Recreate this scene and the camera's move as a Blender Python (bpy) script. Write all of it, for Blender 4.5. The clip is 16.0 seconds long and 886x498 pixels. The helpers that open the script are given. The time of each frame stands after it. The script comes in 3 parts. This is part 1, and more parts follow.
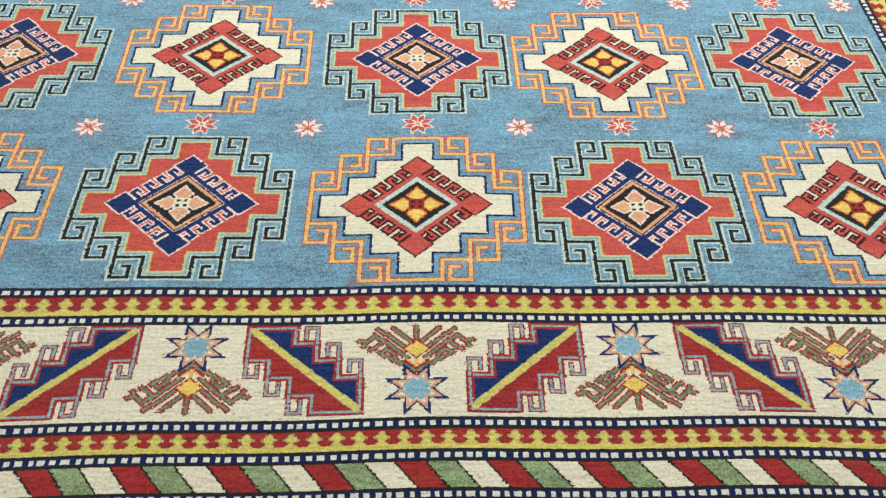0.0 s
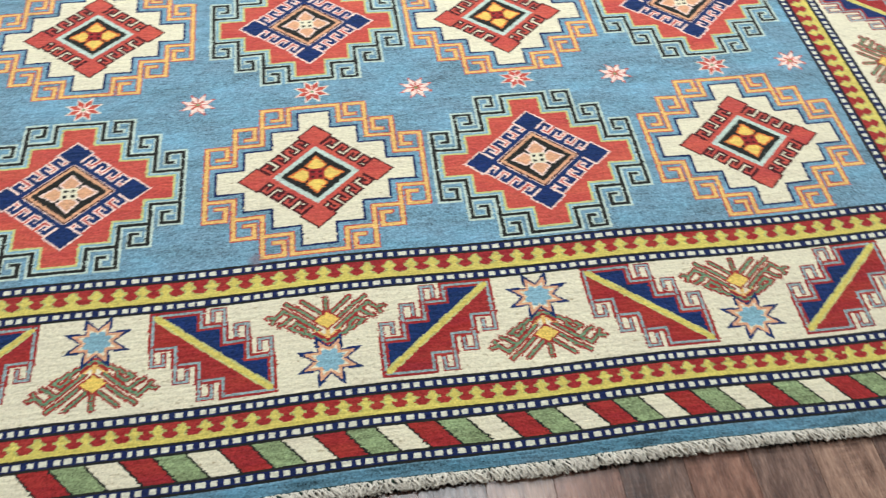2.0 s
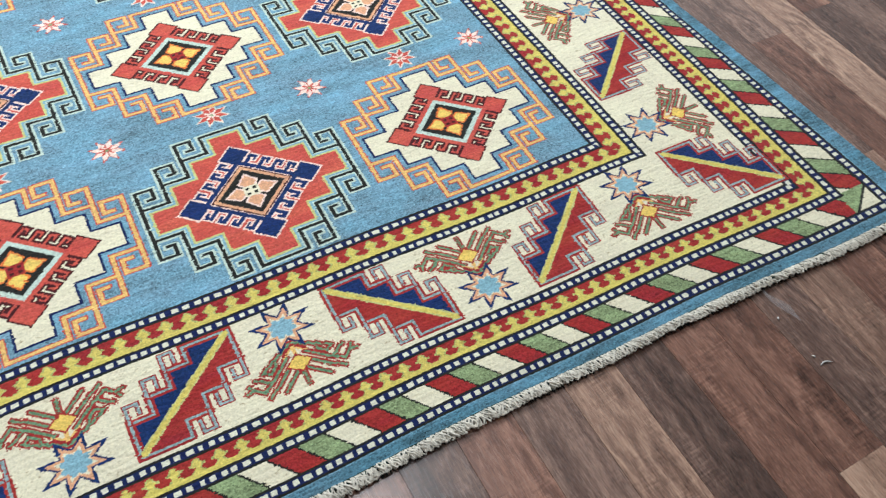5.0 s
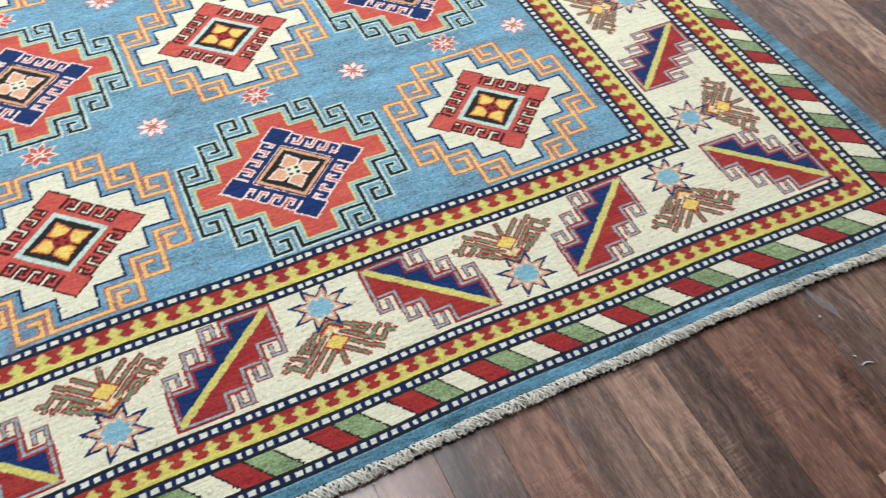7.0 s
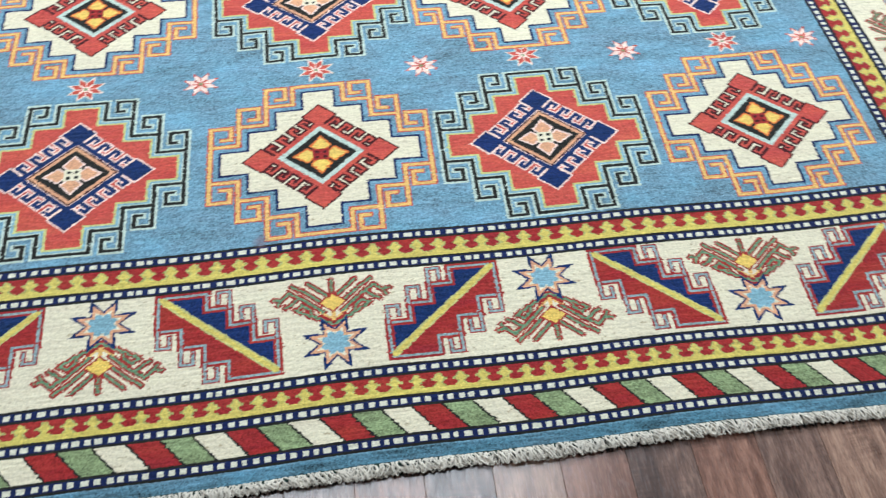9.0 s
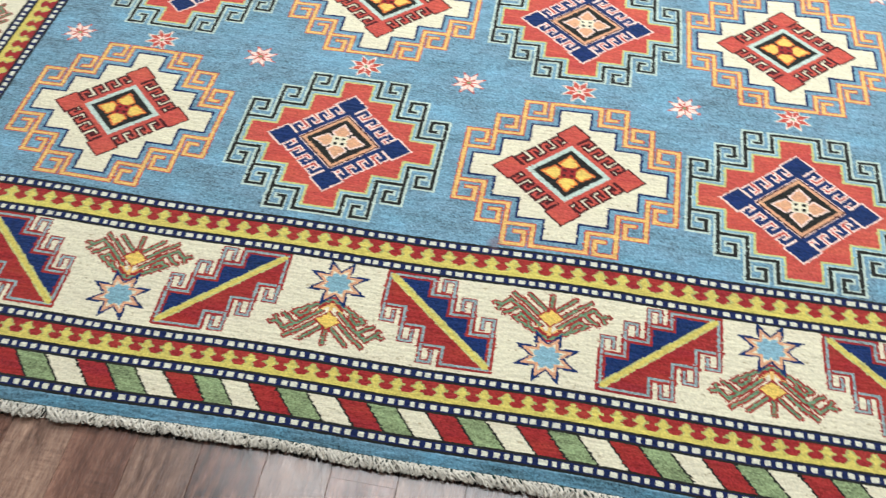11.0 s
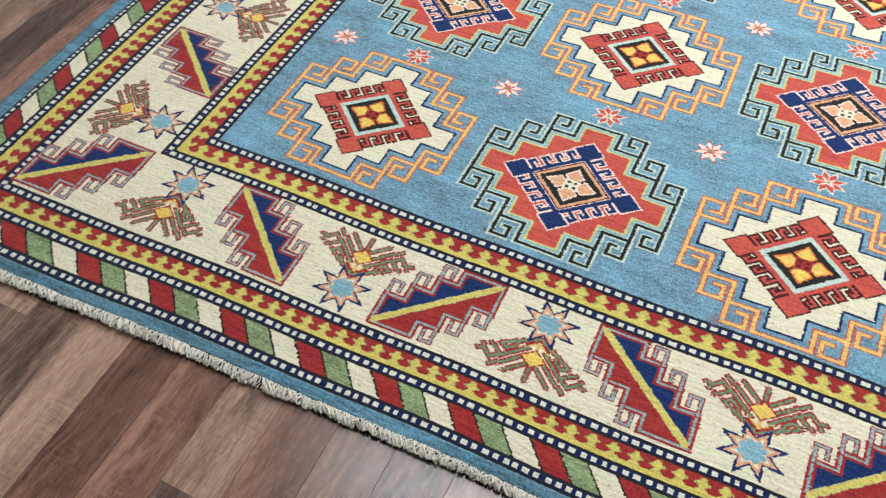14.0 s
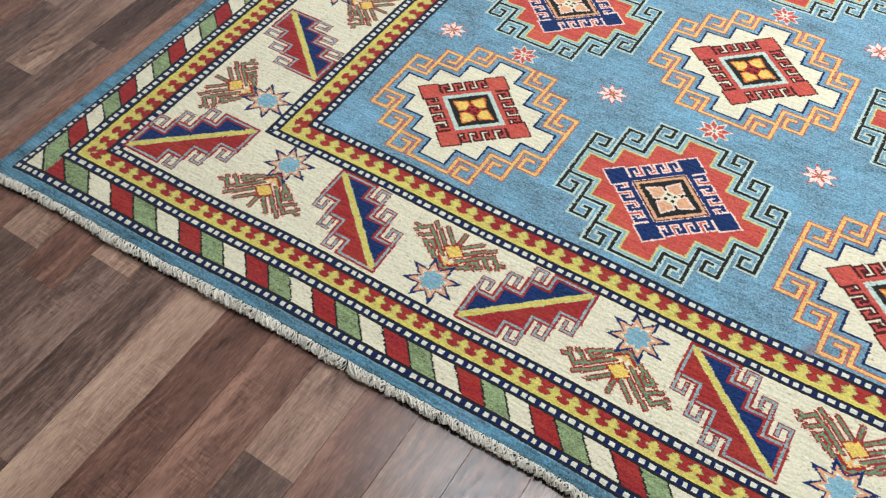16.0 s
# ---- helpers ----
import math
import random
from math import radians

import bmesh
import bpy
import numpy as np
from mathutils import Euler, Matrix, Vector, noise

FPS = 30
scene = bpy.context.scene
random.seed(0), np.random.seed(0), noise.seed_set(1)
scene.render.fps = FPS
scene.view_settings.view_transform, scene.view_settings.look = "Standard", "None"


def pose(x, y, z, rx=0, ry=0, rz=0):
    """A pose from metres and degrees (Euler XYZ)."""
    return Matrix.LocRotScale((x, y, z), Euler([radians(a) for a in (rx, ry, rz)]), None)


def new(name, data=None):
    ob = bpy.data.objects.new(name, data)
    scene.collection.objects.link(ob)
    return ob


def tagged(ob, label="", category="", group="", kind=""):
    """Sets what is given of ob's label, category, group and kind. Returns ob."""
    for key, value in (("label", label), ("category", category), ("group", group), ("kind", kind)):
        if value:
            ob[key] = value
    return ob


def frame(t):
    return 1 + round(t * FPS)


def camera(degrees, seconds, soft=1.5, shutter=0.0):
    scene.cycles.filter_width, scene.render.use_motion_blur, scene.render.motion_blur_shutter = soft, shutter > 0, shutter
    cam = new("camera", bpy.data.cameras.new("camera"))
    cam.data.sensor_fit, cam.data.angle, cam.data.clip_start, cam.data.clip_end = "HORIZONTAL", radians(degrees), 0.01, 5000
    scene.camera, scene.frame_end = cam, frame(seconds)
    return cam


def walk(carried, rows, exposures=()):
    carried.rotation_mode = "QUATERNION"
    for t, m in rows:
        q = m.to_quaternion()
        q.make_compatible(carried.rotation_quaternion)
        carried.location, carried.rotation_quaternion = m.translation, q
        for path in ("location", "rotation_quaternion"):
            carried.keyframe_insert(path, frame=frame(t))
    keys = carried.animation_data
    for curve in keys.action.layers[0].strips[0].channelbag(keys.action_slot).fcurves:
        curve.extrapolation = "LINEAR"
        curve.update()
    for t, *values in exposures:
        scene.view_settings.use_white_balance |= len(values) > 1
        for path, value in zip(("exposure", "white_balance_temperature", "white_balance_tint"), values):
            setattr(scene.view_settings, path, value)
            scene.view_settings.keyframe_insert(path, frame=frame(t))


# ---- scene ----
EXPOSURES = [(0.0, -0.12, 6600, 9), (1.5, -0.08, 6580, 9), (3.0, -0.02, 6220, 8), (7.0, 0.0, 6150, 8), (9.0, 0.03, 6000, 8), (10.0, 0.11, 6300, 9), (12.5, 0.02, 6500, 9), (16.0, 0.04, 6350, 10)]
LAMP = 73.0
cam = camera(58.03, 16.0, soft=1.2, shutter=0.5)
PATH = [
    (0, 0.0009, -0.7181, 0.8575, 37.10, -1.43, -1.10),
    (0.5, 0.0003, -0.7220, 0.8509, 36.20, -1.46, -0.85),
    (1, -0.0003, -0.7203, 0.8503, 35.35, -1.46, -1.10),
    (1.5, 0.0106, -0.7187, 0.8475, 34.98, -1.77, -3.61),
    (2, 0.0366, -0.7181, 0.8483, 34.94, -2.19, -8.25),
    (2.5, 0.0563, -0.7148, 0.8513, 34.71, -2.49, -12.76),
    (3, 0.0796, -0.7133, 0.8516, 34.83, -2.80, -17.03),
    (3.5, 0.0990, -0.7170, 0.8556, 35.17, -3.09, -20.61),
    (4, 0.1109, -0.7232, 0.8545, 35.88, -3.38, -24.01),
    (4.5, 0.1246, -0.7265, 0.8587, 36.16, -3.51, -26.87),
    (4.7, 0.1267, -0.7290, 0.8571, 36.45, -3.71, -27.97),
    (5.225, 0.1365, -0.7337, 0.8582, 36.78, -3.93, -30.53),
    (5.75, 0.1407, -0.7374, 0.8579, 36.87, -4.02, -31.87),
    (6.275, 0.1371, -0.7382, 0.8566, 36.67, -3.95, -31.34),
    (6.8, 0.1236, -0.7339, 0.8550, 36.17, -3.63, -28.32),
    (7, 0.1159, -0.7316, 0.8523, 35.90, -3.46, -26.71),
    (7.5, 0.0978, -0.7238, 0.8527, 35.26, -3.02, -22.35),
    (8, 0.0765, -0.7155, 0.8511, 34.92, -2.67, -17.36),
    (8.5, 0.0543, -0.7073, 0.8517, 33.91, -2.33, -12.64),
    (9, 0.0369, -0.7059, 0.8478, 33.04, -1.86, -8.12),
    (9.5, 0.0175, -0.7083, 0.8455, 32.81, -1.52, -3.29),
    (10, -0.0027, -0.7110, 0.8484, 32.97, -1.15, 1.67),
    (10.2, -0.0097, -0.7150, 0.8491, 33.30, -0.78, 3.45),
    (10.72, -0.0312, -0.7182, 0.8538, 33.85, -0.14, 8.17),
    (11.25, -0.0532, -0.7192, 0.8607, 34.64, 0.52, 12.21),
    (11.78, -0.0735, -0.7202, 0.8672, 35.52, 0.98, 15.51),
    (12.3, -0.0901, -0.7233, 0.8705, 36.32, 1.00, 18.04),
    (12.5, -0.0964, -0.7241, 0.8723, 36.63, 0.91, 18.93),
    (13, -0.1085, -0.7299, 0.8716, 37.26, 0.63, 20.88),
    (13.5, -0.1205, -0.7354, 0.8691, 36.98, 1.10, 23.43),
    (14, -0.1364, -0.7428, 0.8718, 36.64, 1.40, 26.29),
    (14.5, -0.1438, -0.7483, 0.8708, 36.72, 1.06, 28.39),
    (15, -0.1503, -0.7496, 0.8745, 36.61, 1.43, 30.45),
    (15.5, -0.1647, -0.7529, 0.8804, 36.27, 1.73, 31.93),
    (16, -0.1701, -0.7576, 0.8775, 36.37, 1.98, 33.30),
]
walk(cam, [(t, pose(*row)) for t, *row in PATH], EXPOSURES)

# ---------------------------------------------------------------- units and sizes
U = 0.31                      # one medallion spacing of the rug, in metres
PILE = 0.009                  # height of the pile over the floor
KX, KY = 0.0109 * U, 0.0095 * U   # size of one knot
STRIP = 0.2395 * U            # width of one floor strip
X_STRIP = -1.896 * U          # a joint between two strips
ROOM = (-3.2, 3.2, -2.6, 4.2, 2.7)
rng = np.random.default_rng(7)


# ---------------------------------------------------------------- world and lamps
world = bpy.data.worlds.new("room_air")
world.use_nodes = True
world.node_tree.nodes["Background"].inputs[0].default_value = (0.8, 0.9, 1.0, 1)
world.node_tree.nodes["Background"].inputs[1].default_value = 0.05
scene.world = world


def overhead_light(x, y, watts, long=1.2, wide=0.6):
    data = bpy.data.lights.new("overhead_light", "AREA")
    data.shape, data.size, data.size_y = "RECTANGLE", long, wide
    data.energy, data.color = watts, (0.92, 0.985, 1.03)
    ob = new("overhead_light", data)
    ob.matrix_world = pose(x, y, 2.66)
    return ob


# the long lamp that the sheen on the floor gives away
overhead_light(-0.2, 0.30, LAMP * 0.36, 2.0, 0.16)
# unseen fill lights, added to brighten the rug's far and right side
for fill_x, fill_y, fill_w in ((0.35, 1.7, LAMP * 1.02), (2.2, 2.0, LAMP * 0.55), (0.3, 3.1, LAMP * 1.0)):
    overhead_light(fill_x, fill_y, fill_w)


# ---------------------------------------------------------------- node helpers
def lin(r, g, b):
    return tuple(((c / 255) / 12.92 if c / 255 < 0.04045 else ((c / 255 + 0.055) / 1.055) ** 2.4) for c in (r, g, b))


class Nodes:
    def __init__(self, name):
        self.mat = bpy.data.materials.new(name)
        self.mat.use_nodes = True
        self.tree = self.mat.node_tree
        self.bsdf = self.tree.nodes["Principled BSDF"]

    def add(self, kind, ins=None, **props):
        n = self.tree.nodes.new(kind)
        for k, v in props.items():
            setattr(n, k, v)
        for k, v in (ins or {}).items():
            if isinstance(v, bpy.types.NodeSocket):
                self.tree.links.new(v, n.inputs[k])
            else:
                n.inputs[k].default_value = v
        return n

    def link(self, a, b):
        self.tree.links.new(a, b)

    def math(self, op, a, b=0.0):
        return self.add("ShaderNodeMath", {0: a, 1: b}, operation=op).outputs[0]

    def place(self, scale, turn=(0, 0, 0), shift=None):
        geo = self.add("ShaderNodeNewGeometry")
        ins = {"Vector": geo.outputs["Position"], "Scale": scale, "Rotation": turn}
        if shift is not None:
            ins["Location"] = shift
        return self.add("ShaderNodeMapping", ins).outputs[0]

    def noise(self, vec, scale, detail=3.0, rough=0.6):
        return self.add("ShaderNodeTexNoise", {"Vector": vec, "Scale": scale, "Detail": detail, "Roughness": rough}).outputs[0]


def wool(name, rgb, abrash=0.08, knots=0.24, streak=0.16, speck=0.8, fleck=0.0, nap=0.16):
    """Hand-spun wool pile: bands of uneven dye across the rug, knots of slightly different tone, fuzzy relief."""
    n = Nodes(name)
    band = n.noise(n.place((2.2, 13, 1)), 3.0, 5.0, 0.65)
    line = n.noise(n.place((17, 120, 1)), 2.0, 3.0, 0.65)
    fuzz = n.noise(n.place((1, 1, 1)), 380.0, 3.0, 0.75)
    knot = n.add("ShaderNodeAttribute", attribute_name="knot").outputs["Fac"]
    v = n.math("ADD", 1.0, n.math("MULTIPLY", n.math("SUBTRACT", band, 0.5), abrash * 4))
    v = n.math("ADD", v, n.math("MULTIPLY", n.math("SUBTRACT", line, 0.5), streak * 3))
    v = n.math("ADD", v, n.math("MULTIPLY", n.math("SUBTRACT", knot, 0.5), knots * 2))
    v = n.math("ADD", v, n.math("MULTIPLY", n.math("SUBTRACT", fuzz, 0.5), speck))
    # the nap lies this way and that in hand-sized patches
    patch = n.noise(n.place((1, 1.7, 1)), 12.0, 6.0, 0.7)
    v = n.math("ADD", v, n.math("MULTIPLY", n.math("SUBTRACT", patch, 0.5), nap))
    hue = n.math("ADD", 0.5, n.math("MULTIPLY", n.math("SUBTRACT", band, 0.5), 0.03))
    col = n.add("ShaderNodeHueSaturation", {"Hue": hue, "Saturation": n.math("ADD", 1.0, n.math("MULTIPLY", n.math("SUBTRACT", patch, 0.5), nap * 0.45)), "Value": v, "Color": (*lin(*rgb), 1)}).outputs[0]
    if fleck:
        bits = n.add("ShaderNodeMapRange", {"Value": n.noise(n.place((1, 1.6, 1)), 150.0, 2.0), "From Min": 0.62, "From Max": 0.74, "To Min": 0.0, "To Max": fleck}).outputs[0]
        col = n.add("ShaderNodeMixRGB", {"Fac": bits, "Color1": col, "Color2": (*lin(168, 152, 120), 1)}).outputs[0]
    # a small old stain beside the middle medallion
    geo = n.add("ShaderNodeNewGeometry")
    gap = n.add("ShaderNodeVectorMath", {0: geo.outputs["Position"], 1: (-0.268 * U, -0.422 * U, PILE)}, operation="DISTANCE").outputs["Value"]
    spot = n.math("ADD", gap, n.math("MULTIPLY", n.math("SUBTRACT", n.noise(n.place((1, 1, 1)), 110.0), 0.5), 0.012))
    spot = n.add("ShaderNodeMapRange", {"Value": spot, "From Min": 0.004, "From Max": 0.012, "To Min": 0.55, "To Max": 0.0}).outputs[0]
    col = n.add("ShaderNodeMixRGB", {"Fac": spot, "Color1": col, "Color2": (*lin(122, 96, 104), 1)}).outputs[0]
    n.link(col, n.bsdf.inputs["Base Color"])
    n.bsdf.inputs["Roughness"].default_value = 0.95
    n.bsdf.inputs["Specular IOR Level"].default_value = 0.07
    n.bsdf.inputs["Sheen Weight"].default_value = 0.09
    n.bsdf.inputs["Sheen Roughness"].default_value = 0.6
    h = n.math("ADD", fuzz, n.math("MULTIPLY", line, 0.8))
    bump = n.add("ShaderNodeBump", {"Height": h, "Strength": 0.6, "Distance": 0.0018})
    n.link(bump.outputs[0], n.bsdf.inputs["Normal"])
    return n.mat


BLUE, NAVY, BLACK, CORAL, RED, CREAM, YELLOW, GOLD, AQUA, GREEN, PEACH, GREY, SKY, MAROON, LIME, ORANGE, ROSE, INK, STRAW, DEEP, PEARL, TEAL, SEA, OLIVE = range(24)
YARNS = [
    wool("blue_wool", (112, 147, 164), 0.24, 0.48, 0.20, 1.4, nap=1.35), wool("navy_wool", (24, 46, 92), 0.20, 0.5), wool("black_wool", (35, 35, 32)),
    wool("coral_red_wool", (190, 82, 70), 0.14, 0.3), wool("madder_red_wool", (152, 46, 44), 0.16, 0.34), wool("ivory_wool", (221, 212, 184), 0.06, 0.12, 0.08, 0.40, 0.8),
    wool("yellow_wool", (205, 188, 98), 0.06), wool("gold_wool", (222, 180, 108), 0.06), wool("pale_aqua_wool", (186, 200, 187), 0.05),
    wool("sage_green_wool", (134, 150, 108), 0.30, 0.5, 0.3), wool("peach_wool", (214, 160, 123), 0.05), wool("grey_aqua_wool", (140, 160, 160), 0.14, 0.5),
    wool("sky_blue_wool", (130, 168, 180), 0.14), wool("maroon_wool", (72, 27, 29), 0.06), wool("lime_wool", (192, 190, 124), 0.06),
    wool("orange_wool", (216, 116, 58), 0.06), wool("rose_white_wool", (236, 206, 192), 0.05), wool("ink_blue_wool", (24, 36, 78)), wool("straw_wool", (224, 190, 98)),
    wool("deep_blue_wool", (92, 131, 149), 0.55, 0.45, 0.5, 1.3, nap=1.3), wool("pearl_wool", (214, 211, 190), 0.05, 0.16, 0.06, 0.4),
    wool("dark_teal_wool", (46, 64, 56), 0.10, 0.5, 0.2, 1.2), wool("sea_green_wool", (104, 138, 106), 0.10, 0.5, 0.2, 1.0), wool("olive_wool", (170, 170, 104), 0.10, 0.4, 0.2, 1.0),
]


def strip_wood(name, dark, mid, light, figure=0.5):
    """Walnut strip: long grain, arched figure, cross ripples, pores; every strip takes its own stretch of grain and tone."""
    n = Nodes(name)
    rnd = n.add("ShaderNodeObjectInfo").outputs["Random"]
    off = n.add("ShaderNodeCombineXYZ", {0: n.math("MULTIPLY", rnd, 37.0), 1: n.math("MULTIPLY", rnd, 91.0), 2: 0.0}).outputs[0]
    base = n.place((1, 1, 1), shift=off)

    def scaled(x, y, detail=3.0, rough=0.6):
        return n.noise(n.add("ShaderNodeMapping", {"Vector": base, "Scale": (x, y, 1)}).outputs[0], 1.0, detail, rough)

    def centred(v, amount):
        return n.math("MULTIPLY", n.math("SUBTRACT", v, 0.5), amount)

    own = n.add("ShaderNodeSeparateXYZ", {0: n.add("ShaderNodeTexCoord").outputs["Object"]})
    # arches: parabolas along the strip, bent by slow noise, their middle off to one side
    cx = n.math("DIVIDE", n.math("ADD", own.outputs[0], centred(rnd, 0.05)), STRIP / 2)
    bend = scaled(16, 5, 4.0, 0.6)
    run = n.math("ADD", n.math("MULTIPLY", own.outputs[1], 9.0), n.math("ADD", n.math("MULTIPLY", n.math("MULTIPLY", cx, cx), 1.5), n.math("MULTIPLY", bend, 7.0)))
    ring = n.math("SINE", n.math("MULTIPLY", run, 5.2))
    ring = n.math("MULTIPLY", ring, n.math("ABSOLUTE", ring))
    where = n.add("ShaderNodeMapRange", {"Value": scaled(11, 3.5, 2.0), "From Min": 0.42, "From Max": 0.62}).outputs[0]
    ring = n.math("MULTIPLY", n.math("MULTIPLY", ring, where), 0.15 * figure)
    tone = scaled(13, 3.2, 3.0)
    edge = scaled(40, 2.0, 2.0)
    grain = scaled(230, 14, 5.0, 0.7)
    fine = scaled(800, 70, 3.0, 0.65)
    ripple = scaled(45, 330, 3.0, 0.6)
    rippled = n.add("ShaderNodeMapRange", {"Value": scaled(16, 9, 2.0), "From Min": 0.48, "From Max": 0.66}).outputs[0]
    cross = scaled(330, 46, 2.0)
    f = n.math("ADD", 0.53, centred(tone, 0.75))
    for v, amount in ((edge, 0.55), (grain, 0.62), (fine, 0.80), (rnd, 0.25)):
        f = n.math("ADD", f, centred(v, amount))
    f = n.math("ADD", f, ring)
    f = n.math("ADD", f, n.math("MULTIPLY", centred(ripple, 0.9), rippled))
    ramp = n.add("ShaderNodeValToRGB", {"Fac": f})
    ramp.color_ramp.elements[0].position, ramp.color_ramp.elements[1].position = 0.16, 0.86
    ramp.color_ramp.elements[0].color, ramp.color_ramp.elements[1].color = (*lin(*dark), 1), (*lin(*light), 1)
    stop = ramp.color_ramp.elements.new(0.5)
    stop.color = (*lin(*mid), 1)
    pores = n.add("ShaderNodeMapRange", {"Value": scaled(620, 85, 2.0), "From Min": 0.60, "From Max": 0.70, "To Max": 0.5}).outputs[0]
    col = n.add("ShaderNodeMixRGB", {"Fac": pores, "Color1": ramp.outputs[0], "Color2": (*lin(*[c * 0.7 for c in dark]), 1)}).outputs[0]
    n.link(col, n.bsdf.inputs["Base Color"])
    n.link(n.math("ADD", 0.15, n.math("MULTIPLY", cross, 0.22)), n.bsdf.inputs["Roughness"])
    n.bsdf.inputs["Specular IOR Level"].default_value = 0.75
    bump = n.add("ShaderNodeBump", {"Height": grain, "Strength": 0.12, "Distance": 0.0006})
    n.link(bump.outputs[0], n.bsdf.inputs["Normal"])
    return n.mat


WOODS = [strip_wood("walnut_grey_brown", (54, 41, 37), (101, 78, 69), (155, 125, 110), 0.8), strip_wood("walnut_red_brown", (60, 41, 35), (117, 83, 70), (166, 124, 105), 1.0),
         strip_wood("walnut_mid_brown", (86, 63, 53), (143, 112, 96), (190, 155, 132), 1.4), strip_wood("walnut_pale_brown", (112, 86, 72), (160, 127, 108), (202, 168, 144), 0.7)]


def paint(name, rgb, rough=0.8):
    n = Nodes(name)
    t = n.noise(n.place((1, 1, 1)), 40.0, 4.0)
    v = n.math("ADD", 0.95, n.math("MULTIPLY", t, 0.1))
    n.link(n.add("ShaderNodeHueSaturation", {"Value": v, "Color": (*lin(*rgb), 1)}).outputs[0], n.bsdf.inputs["Base Color"])
    n.bsdf.inputs["Roughness"].default_value = rough
    bump = n.add("ShaderNodeBump", {"Height": t, "Strength": 0.1, "Distance": 0.001})
    n.link(bump.outputs[0], n.bsdf.inputs["Normal"])
    return n.mat


WALL_PAINT, CEILING_PAINT = paint("wall_paint", (162, 163, 163)), paint("ceiling_paint", (228, 228, 224))
GROOVE = paint("strip_joint", (62, 48, 44))
LINT = paint("lint_white", (206, 202, 196))


def mesh_from(name, verts, faces, mats, index=None, smooth=False):
    me = bpy.data.meshes.new(name)
    me.from_pydata(verts, [], faces)
    for m in mats:
        me.materials.append(m)
    if index is not None:
        me.polygons.foreach_set("material_index", np.asarray(index, dtype=np.int32))
    if smooth:
        me.polygons.foreach_set("use_smooth", np.ones(len(me.polygons), dtype=bool))
    me.update()
    return me


def box_verts(x0, x1, y0, y1, z0, z1):
    return [(x, y, z) for z in (z0, z1) for y in (y0, y1) for x in (x0, x1)]


BOX_FACES = [(0, 2, 3, 1), (4, 5, 7, 6), (0, 1, 5, 4), (1, 3, 7, 5), (3, 2, 6, 7), (2, 0, 4, 6)]


# ---------------------------------------------------------------- the room's shell
def slab(name, x0, x1, y0, y1, z0, z1, mat, label):
    return tagged(new(name, mesh_from(name, box_verts(x0, x1, y0, y1, z0, z1), BOX_FACES, [mat])), label, name.split("_")[0], kind="structure")


rx0, rx1, ry0, ry1, rz = ROOM
slab("wall_north", rx0, rx1, ry1, ry1 + 0.12, -0.05, rz, WALL_PAINT, "plain off-white painted wall behind the rug")
slab("wall_south", rx0, rx1, ry0 - 0.12, ry0, -0.05, rz, WALL_PAINT, "plain off-white painted wall closing the room")
slab("wall_west", rx0 - 0.12, rx0, ry0 - 0.12, ry1 + 0.12, -0.05, rz, WALL_PAINT, "plain off-white painted side wall of the room")
slab("wall_east", rx1, rx1 + 0.12, ry0 - 0.12, ry1 + 0.12, -0.05, rz, WALL_PAINT, "plain off-white painted side wall of the room")
slab("ceiling", rx0 - 0.12, rx1 + 0.12, ry0 - 0.12, ry1 + 0.12, rz, rz + 0.1, CEILING_PAINT, "plain white painted ceiling above the rug")
floor = slab("floor", rx0, rx1, ry0, ry1, -0.05, -0.003, GROOVE, "dark and pale brown walnut strip laminate floor")


# ---------------------------------------------------------------- the rug's drawing, knot by knot
BANDS = (("dotted_stripe", 5), ("trefoil_band", 9), ("dotted_stripe", 5), ("main_border", 43), ("dotted_stripe", 5),
         ("trefoil_band", 8), ("dotted_stripe", 5), ("barber_band", 10), ("dotted_stripe", 5))
DEPTH = sum(w for _, w in BANDS)
F_L, F_R, F_B, F_T = -247, 233, -46, 678          # the blue field, in knots from the middle medallion of the first row
I0, I1 = F_L - DEPTH - 10, F_R + DEPTH + 8       # side edges of the rug
J0, J1 = F_B - DEPTH - 6, F_T + DEPTH + 6         # its two ends
FINE = 2.0                                        # tied knots for each unit of the drawing
TUFT = 2.0                                        # tufts of pile for each unit of the drawing
NI, NJ = int((I1 - I0) * FINE), int((J1 - J0) * FINE)
II, JJ = np.meshgrid(I0 - 0.5 + (np.arange(NI) + 0.5) / FINE, J0 - 0.5 + (np.arange(NJ) + 0.5) / FINE)   # [row, column]
colour = np.full((NJ, NI), BLUE, dtype=np.int32)
owner = np.zeros((NJ, NI), dtype=np.int32)
OWNERS = [("field", "blue wool field with uneven dye bands")]


def owned(name, label):
    OWNERS.append((name, label))
    return len(OWNERS) - 1


# concentric stripes; the larger distance from the field decides the side, which mitres the corners
out = np.stack([F_B - 0.5 - JJ, II - F_R + 0.5, JJ - F_T + 0.5, F_L - 0.5 - II])
side = out.argmax(0)
far = out.max(0)
along = np.choose(side, [II - F_L, JJ - F_B, F_R - II, F_T - JJ])


